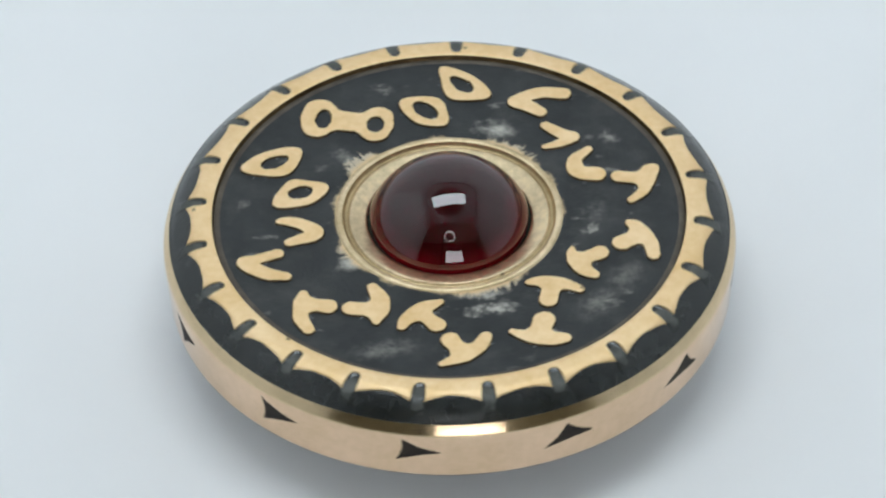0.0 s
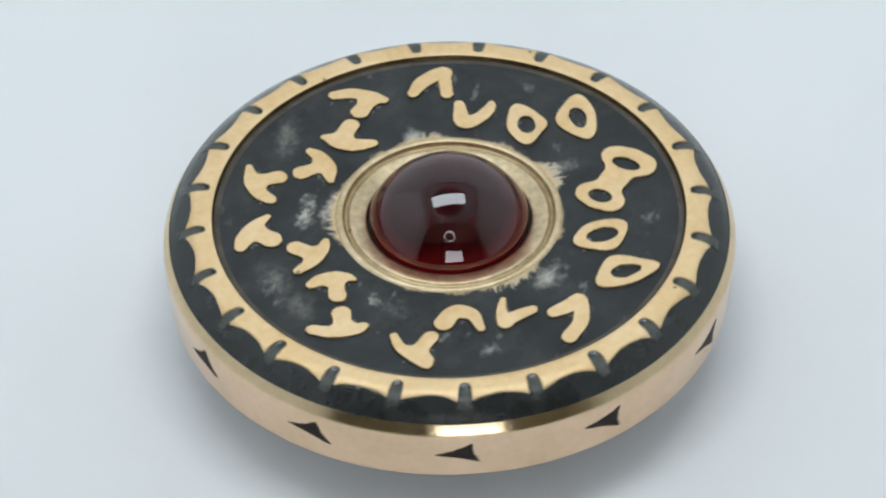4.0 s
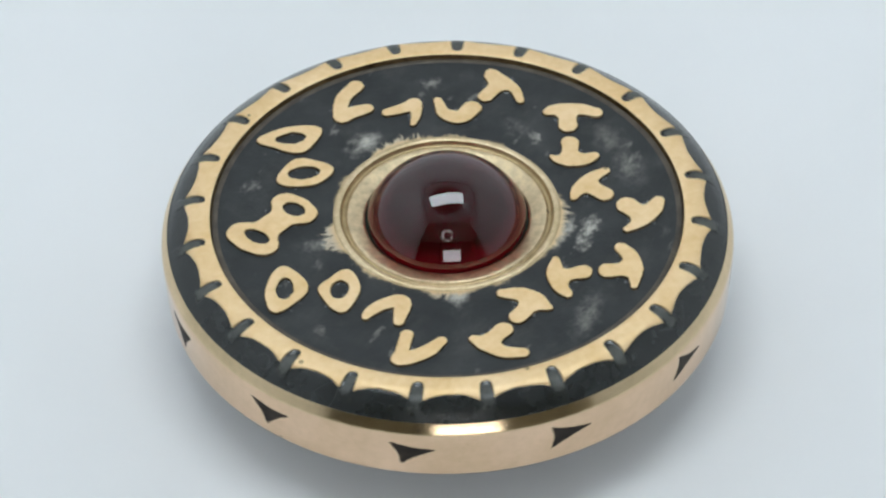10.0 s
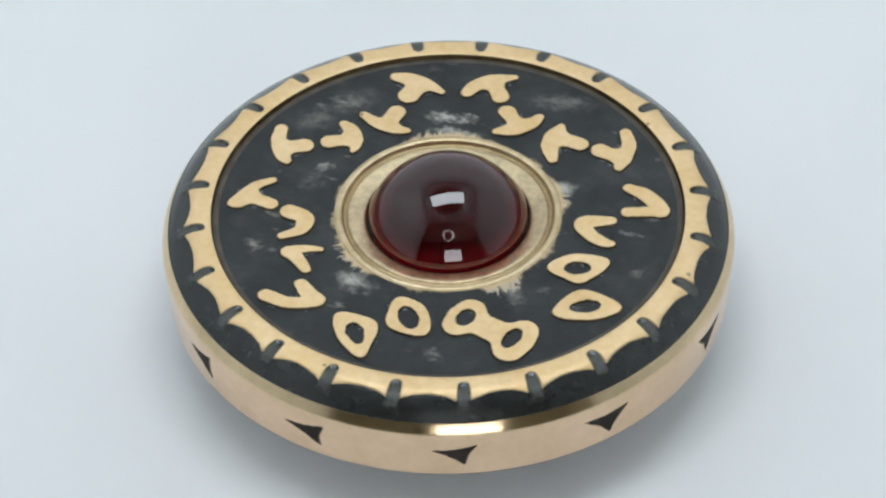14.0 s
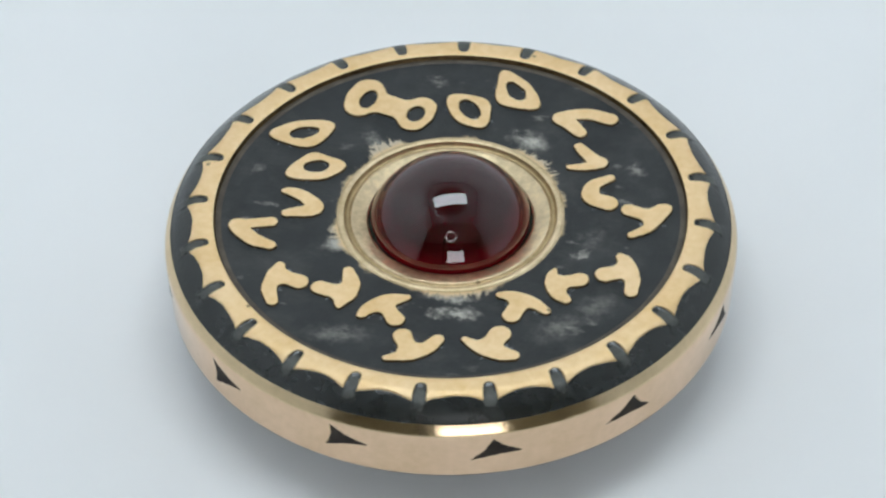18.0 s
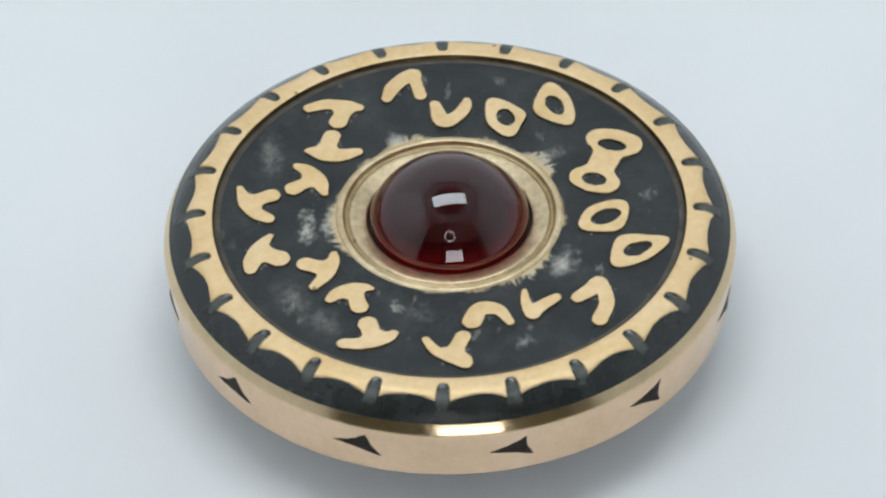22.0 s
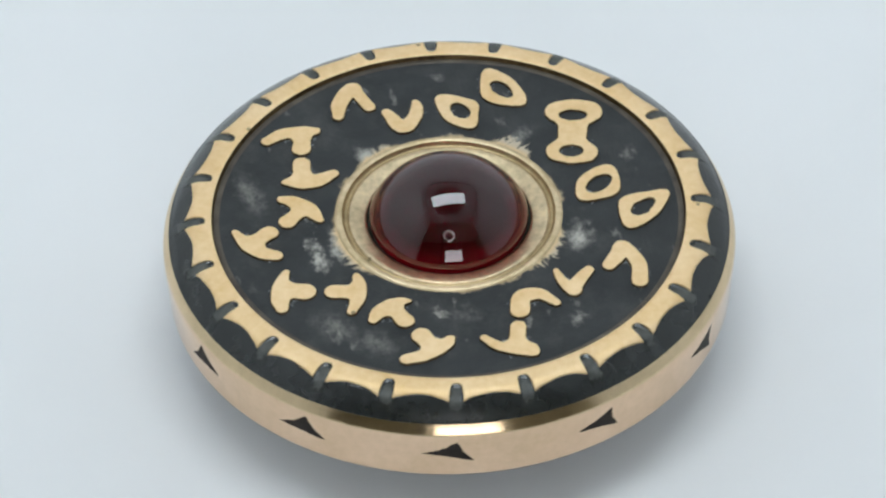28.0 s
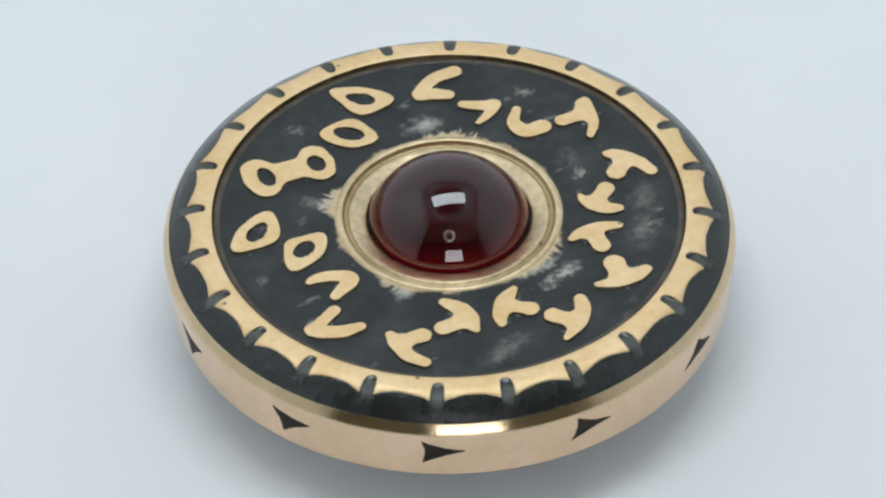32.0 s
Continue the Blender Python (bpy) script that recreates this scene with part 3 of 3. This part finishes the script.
def sign(shape, marks, label=""):
    """A raised gold sign: shape gives the signed distance over the plane, marks are points (mm) that it lies round."""
    z_top, step = -0.13, 0.05
    x, y = [m[0] for m in marks], [m[1] for m in marks]
    xs, ys = np.arange(min(x) - 1.3, max(x) + 1.3, step), np.arange(min(y) - 1.3, max(y) + 1.3, step)
    px, py = np.meshgrid(xs, ys)
    f = shape(px, py)
    # hand-cut edges are never quite even
    f = f + np.sin(px * 3.1 + py * 1.3) * np.sin(py * 2.7 - px * 1.1) * 0.014 + np.sin(px * 11.0 + py * 5.0) * np.sin(py * 9.0 - px * 4.0) * 0.012 + np.sin(px * 27.0 - py * 13.0) * np.sin(py * 23.0 + px * 17.0) * 0.012
    gy, gx = np.gradient(f, ys, xs)
    settle_dust(f, xs, ys)
    bm = bmesh.new()
    tops = []
    for loop in outlines(f, xs, ys):
        lo, mid, hi = [], [], []
        for vx, vy in loop:
            i, j = min(int((vx - xs[0]) / step + 0.5), len(xs) - 1), min(int((vy - ys[0]) / step + 0.5), len(ys) - 1)
            n = Vector((gx[j, i], gy[j, i])).normalized()
            lo.append(bm.verts.new(((vx + n.x * 0.05) * MM, (vy + n.y * 0.05) * MM, (Z_FIELD - 0.02) * MM)))
            mid.append(bm.verts.new((vx * MM, vy * MM, (z_top - 0.035) * MM)))
            hi.append(bm.verts.new(((vx - n.x * 0.04) * MM, (vy - n.y * 0.04) * MM, z_top * MM)))
        k = len(loop)
        for a in range(k):
            b = (a + 1) % k
            bm.faces.new((lo[a], lo[b], mid[b], mid[a]))
            bm.faces.new((mid[a], mid[b], hi[b], hi[a]))
        tops.append(hi)
    flat = [v for t in tops for v in t]
    for tri in tessellate_polygon([[v.co.copy() for v in t] for t in tops]):
        try:
            bm.faces.new([flat[i] for i in tri])
        except ValueError:
            pass
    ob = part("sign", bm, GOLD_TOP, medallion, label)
    ob.data.materials.append(WALL_BROWN)
    # steep faces get the darker brown gold, the top stays satin
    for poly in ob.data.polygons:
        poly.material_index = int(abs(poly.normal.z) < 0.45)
    return ob


def ring_sign(*corners, eye):
    """A smooth closed loop round its corners; its hole is a stroke from one end to the other, with two radii."""
    turns = len(corners)
    discs = []
    for k in range(turns):
        p0, p1, p2, p3 = (corners[(k + i - 1) % turns] for i in range(4))
        for i in range(8):
            t = i / 8
            discs.append((*(b + 0.5 * t * (c - a + t * (2 * a - 5 * b + 4 * c - d + t * (3 * (b - c) + d - a))) for a, b, c, d in zip(p0, p1, p2, p3)), 0.2))
    return sign(lambda px, py: np.maximum(blob_field(px, py, discs), -eye_field(px, py, *eye)), corners)


def hook_sign(*rows):
    return sign(lambda px, py: stroke_field(px, py, rows), rows)


def tee_sign(*bar, stem):
    """A bowed bar with pointed ends, and a stem from its middle."""
    mx, my = bar[2][:2]
    return sign(lambda px, py: melt(stroke_field(px, py, bar), seg(px, py, mx, my, *stem), 0.45), (*bar, stem))


def double_ring_sign(one, two, neck, eyes):
    def shape(px, py):
        middle = [tuple(sum(d[k] for d in discs) / 3 for k in (0, 1)) for discs in (one, two)]
        band = stroke_field(px, py, [(*middle[0], neck[0]), neck[1], (*middle[1], neck[2])])
        f = melt(melt(blob_field(px, py, list(one)), band, 0.5), blob_field(px, py, list(two)), 0.5)
        return functools.reduce(np.maximum, [-eye_field(px, py, *e) for e in eyes], f)
    return sign(shape, one + two, "two gold loops joined")


ring_sign((1.99, 11.30), (2.66, 9.82), (0.66, 9.82), (0.33, 11.36), (0.42, 12.34), eye=(1.48, 10.60, 0.99, 11.25, 0.50, 0.38))
ring_sign((-0.39, 9.64), (0.08, 8.60), (-0.08, 7.52), (-1.53, 7.91), (-2.22, 9.56), eye=(-1.20, 9.02, -0.75, 8.43, 0.52, 0.51))
double_ring_sign(((-3.71, 7.54, 0.74), (-3.70, 8.31, 0.86), (-3.99, 7.06, 0.84)), ((-7.50, 8.33, 0.56), (-7.28, 7.66, 0.88), (-7.05, 9.13, 0.92)),
                 neck=(0.73, (-6.24, 8.20, 0.85), 0.83), eyes=((-3.90, 7.85, -3.96, 7.49, 0.47, 0.46), (-6.94, 7.98, -6.82, 8.72, 0.45, 0.40)))
ring_sign((-8.44, 5.64), (-9.07, 3.80), (-10.44, 3.73), (-11.53, 4.24), (-10.25, 5.40), eye=(-10.08, 4.50, -9.41, 4.87, 0.48, 0.41))
ring_sign((-7.88, 2.76), (-6.93, 2.37), (-7.86, 1.18), (-9.73, 1.01), (-8.93, 2.79), eye=(-8.18, 2.06, -8.59, 1.90, 0.49, 0.46))
hook_sign((-9.54, -0.44, 0.21), (-9.04, -0.44, 0.36), (-8.16, -0.77, 0.42), (-7.57, -1.54, 0.53), (-8.94, -2.23, 0.30))
hook_sign((-9.59, -3.15, 0.37), (-10.85, -3.64, 0.39), (-11.34, -3.90, 0.50), (-10.18, -4.78, 0.47), (-9.08, -5.03, 0.34))
tee_sign((-8.04, -6.49, 0.29), (-8.03, -7.11, 0.44), (-7.99, -7.26, 0.51), (-8.08, -8.36, 0.44), (-7.60, -9.37, 0.35), stem=(-6.65, -7.50, 0.42, 0.55))
tee_sign((-4.23, -6.00, 0.32), (-3.78, -6.98, 0.53), (-3.87, -7.85, 0.54), (-3.92, -8.63, 0.29), (-3.92, -8.90, 0.10), stem=(-5.37, -7.66, 0.49, 0.51))
tee_sign((-0.46, -7.22, 0.21), (-1.19, -7.60, 0.46), (-1.65, -7.99, 0.53), (-2.27, -8.61, 0.43), (-2.50, -9.14, 0.28), stem=(-0.59, -9.03, 0.32, 0.52))
tee_sign((2.11, -9.96, 0.37), (1.73, -10.76, 0.48), (0.97, -11.29, 0.57), (0.53, -11.70, 0.39), (-0.17, -12.05, 0.20), stem=(0.16, -10.18, 0.38, 0.53))
tee_sign((3.52, -9.56, 0.18), (4.28, -9.85, 0.40), (4.89, -9.87, 0.53), (5.63, -10.08, 0.54), (6.42, -10.07, 0.36), stem=(5.26, -8.69, 0.47, 0.63))
tee_sign((4.40, -5.75, 0.22), (5.03, -5.67, 0.37), (5.66, -5.85, 0.42), (6.33, -5.88, 0.39), (7.19, -6.29, 0.28), stem=(5.48, -7.10, 0.48, 0.53))
tee_sign((6.81, -3.09, 0.14), (6.81, -3.59, 0.33), (7.09, -4.09, 0.51), (7.48, -4.80, 0.47), (8.05, -5.20, 0.27), stem=(8.34, -3.48, 0.35, 0.52))
tee_sign((10.09, -1.16, 0.26), (10.42, -1.45, 0.43), (10.75, -2.11, 0.52), (11.16, -2.75, 0.45), (11.34, -3.69, 0.38), stem=(9.62, -2.72, 0.43, 0.56))
tee_sign((11.74, 3.23, 0.29), (11.48, 2.96, 0.52), (11.21, 2.34, 0.49), (11.03, 1.40, 0.34), (10.28, 0.64, 0.23), stem=(9.71, 2.58, 0.40, 0.46))
hook_sign((8.43, 2.85, 0.56), (7.53, 3.03, 0.51), (7.27, 3.46, 0.51), (7.36, 4.17, 0.39), (8.12, 4.90, 0.25))
hook_sign((5.65, 5.24, 0.17), (6.44, 5.46, 0.30), (7.27, 5.98, 0.42), (6.89, 6.14, 0.45), (5.82, 7.04, 0.30))
hook_sign((5.61, 8.23, 0.40), (4.89, 8.84, 0.48), (4.27, 9.21, 0.43), (5.72, 9.85, 0.44), (7.10, 9.71, 0.46))


# ---- dust beside the signs ----
def dust():
    """Tiny ragged flakes lying on the field."""
    bm = bmesh.new()
    for x, y, size in dust_spots:
        turn, lean = random.uniform(0, 2 * math.pi), random.uniform(0.45, 1.0)
        rim_low, rim_high = [], []
        for k in range(7):
            a, r = 2 * math.pi * k / 7, size * random.uniform(0.6, 1.25)
            u, v = r * math.cos(a), r * math.sin(a) * lean
            px, py = x + u * math.cos(turn) - v * math.sin(turn), y + u * math.sin(turn) + v * math.cos(turn)
            rim_low.append(bm.verts.new((px * MM, py * MM, (Z_FIELD - 0.002) * MM)))
            rim_high.append(bm.verts.new(((x + (px - x) * 0.8) * MM, (y + (py - y) * 0.8) * MM, (Z_FIELD + 0.008) * MM)))
        bm.faces.new(rim_high)
        for k in range(7):
            bm.faces.new((rim_low[k], rim_low[(k + 1) % 7], rim_high[(k + 1) % 7], rim_high[k]))
    return tagged(part("dust", bm, DUST, medallion, "grey dust caught beside the gold signs"), kind="stuff")


dust()


# ---- black three-pointed marks let into the side ----
# a mark's three tips (mm along the side, mm below the upper face); from mark to mark they turn a little further
MARK_TIPS = (((-0.72, -1.95), (-1.01, -3.70), (1.62, -2.95)), ((-0.07, -1.95), (-1.34, -3.62), (1.69, -3.20)), ((-0.19, -2.02), (-2.05, -3.30), (1.12, -3.52)),
             ((-0.01, -2.08), (-1.95, -3.08), (0.99, -3.72)), ((0.39, -2.17), (-1.84, -3.14), (0.89, -3.80)), ((0.39, -2.25), (-1.98, -2.95), (0.57, -4.03)),
             ((0.54, -2.36), (-2.08, -3.01), (0.32, -4.11)), ((0.68, -2.43), (-1.85, -2.87), (0.05, -4.12)), ((1.15, -2.50), (-1.81, -2.63), (-0.06, -4.33)),
             ((1.20, -2.64), (-1.63, -2.44), (-0.45, -4.18)), ((1.38, -2.76), (-1.42, -2.31), (-0.62, -4.13)), ((1.64, -2.87), (-0.86, -2.10), (-0.82, -3.88)))


def side_mark(k, tips):
    """A hollow-sided triangle with blunt, hand-cut corners, sunk a little below the polished side."""
    bm = bmesh.new()
    n, mid = 72, radians(-94.75 + 30 * k)
    cu, cv = sum(p[0] for p in tips) / 3, sum(p[1] for p in tips) / 3
    shape = []
    for i in range(n):
        corner, s = divmod(3 * i / n, 1.0)
        (u0, v0), (u1, v1) = tips[int(corner)], tips[(int(corner) + 1) % 3]
        bow = 0.22 * math.sin(math.pi * s) ** 0.8
        u, v = u0 + (u1 - u0) * s, v0 + (v1 - v0) * s
        u, v = u + (cu - u) * bow, v + (cv - v) * bow
        ragged = 1.0 + 0.10 * noise.noise((u * 3.3 + 7 * k, v * 3.3, 0.3 * k)) + 0.05 * noise.noise((u * 9.0, v * 9.0, 1.7 * k))
        blunt = 1.0 - 0.05 * (1 - min(1.0, min(s, 1 - s) * 12))
        shape.append(((u - cu) * ragged * blunt, (v - cv) * ragged * blunt))

    def at(u, v, lift):
        th, rad = mid + (cu + u) / 16.1, side_radius(cv + v) + lift
        return bm.verts.new((rad * math.cos(th) * MM, rad * math.sin(th) * MM, (cv + v) * MM))

    rings = [[at(u * g, v * g, lift) for u, v in shape] for g, lift in ((1.02, -0.03), (0.98, 0.011), (0.75, 0.010), (0.5, 0.010), (0.25, 0.010))]
    for a, b in zip(rings, rings[1:]):
        for i in range(n):
            j = (i + 1) % n
            bm.faces.new((a[i], a[j], b[j], b[i]))
    centre = at(0, 0, 0.010)
    for i in range(n):
        bm.faces.new((centre, rings[-1][i], rings[-1][(i + 1) % n]))
    return part("side_mark", bm, BLACK_INLAY, medallion)


for k, tips in enumerate(MARK_TIPS):
    side_mark(k, tips)

# ---- the spin ----
def turned(t):
    """Degrees turned clockwise since the start: it slows down steadily, with one short check."""
    def run(u):
        a = 0.0
        for c in (-8.010232306094e-06, 7.054885609649e-04, -0.021051372053, -2.386410043808, 307.341144137603, 0.162692401407):
            a = a * u + c
        return a - 6.4 * min(1.0, max(0.0, (u - 21.6) / 0.1))
    return run(t - 0.006) - run(-0.006) + 0.12


# the medallion wanders a little on the paper: seconds, x, y (mm)
WANDER = ((0.0, 0.0, 0.0), (3.5, 0.0, 0.0), (6.0, -0.03, 0.02), (9.0, -0.08, 0.06), (10.0, -0.12, 0.08), (13.0, -0.13, 0.15), (14.5, -0.03, 0.06),
          (16.5, 0.10, 0.0), (20.0, 0.05, -0.01), (23.0, 0.0, 0.06), (25.0, -0.02, 0.07), (26.5, -0.06, 0.08), (28.5, -0.01, 0.04), (32.0, -0.01, 0.07))


def wander(t):
    for a, b in zip(WANDER, WANDER[1:]):
        if t <= b[0]:
            k = (t - a[0]) / (b[0] - a[0])
            return (a[1] + (b[1] - a[1]) * k) * MM, (a[2] + (b[2] - a[2]) * k) * MM
    return 0.0, 0.0


def motions():
    walk(medallion, [(i / 10, pose(*wander(i / 10), TOP * MM, 0, 0, -turned(i / 10))) for i in range(321)])


motions()
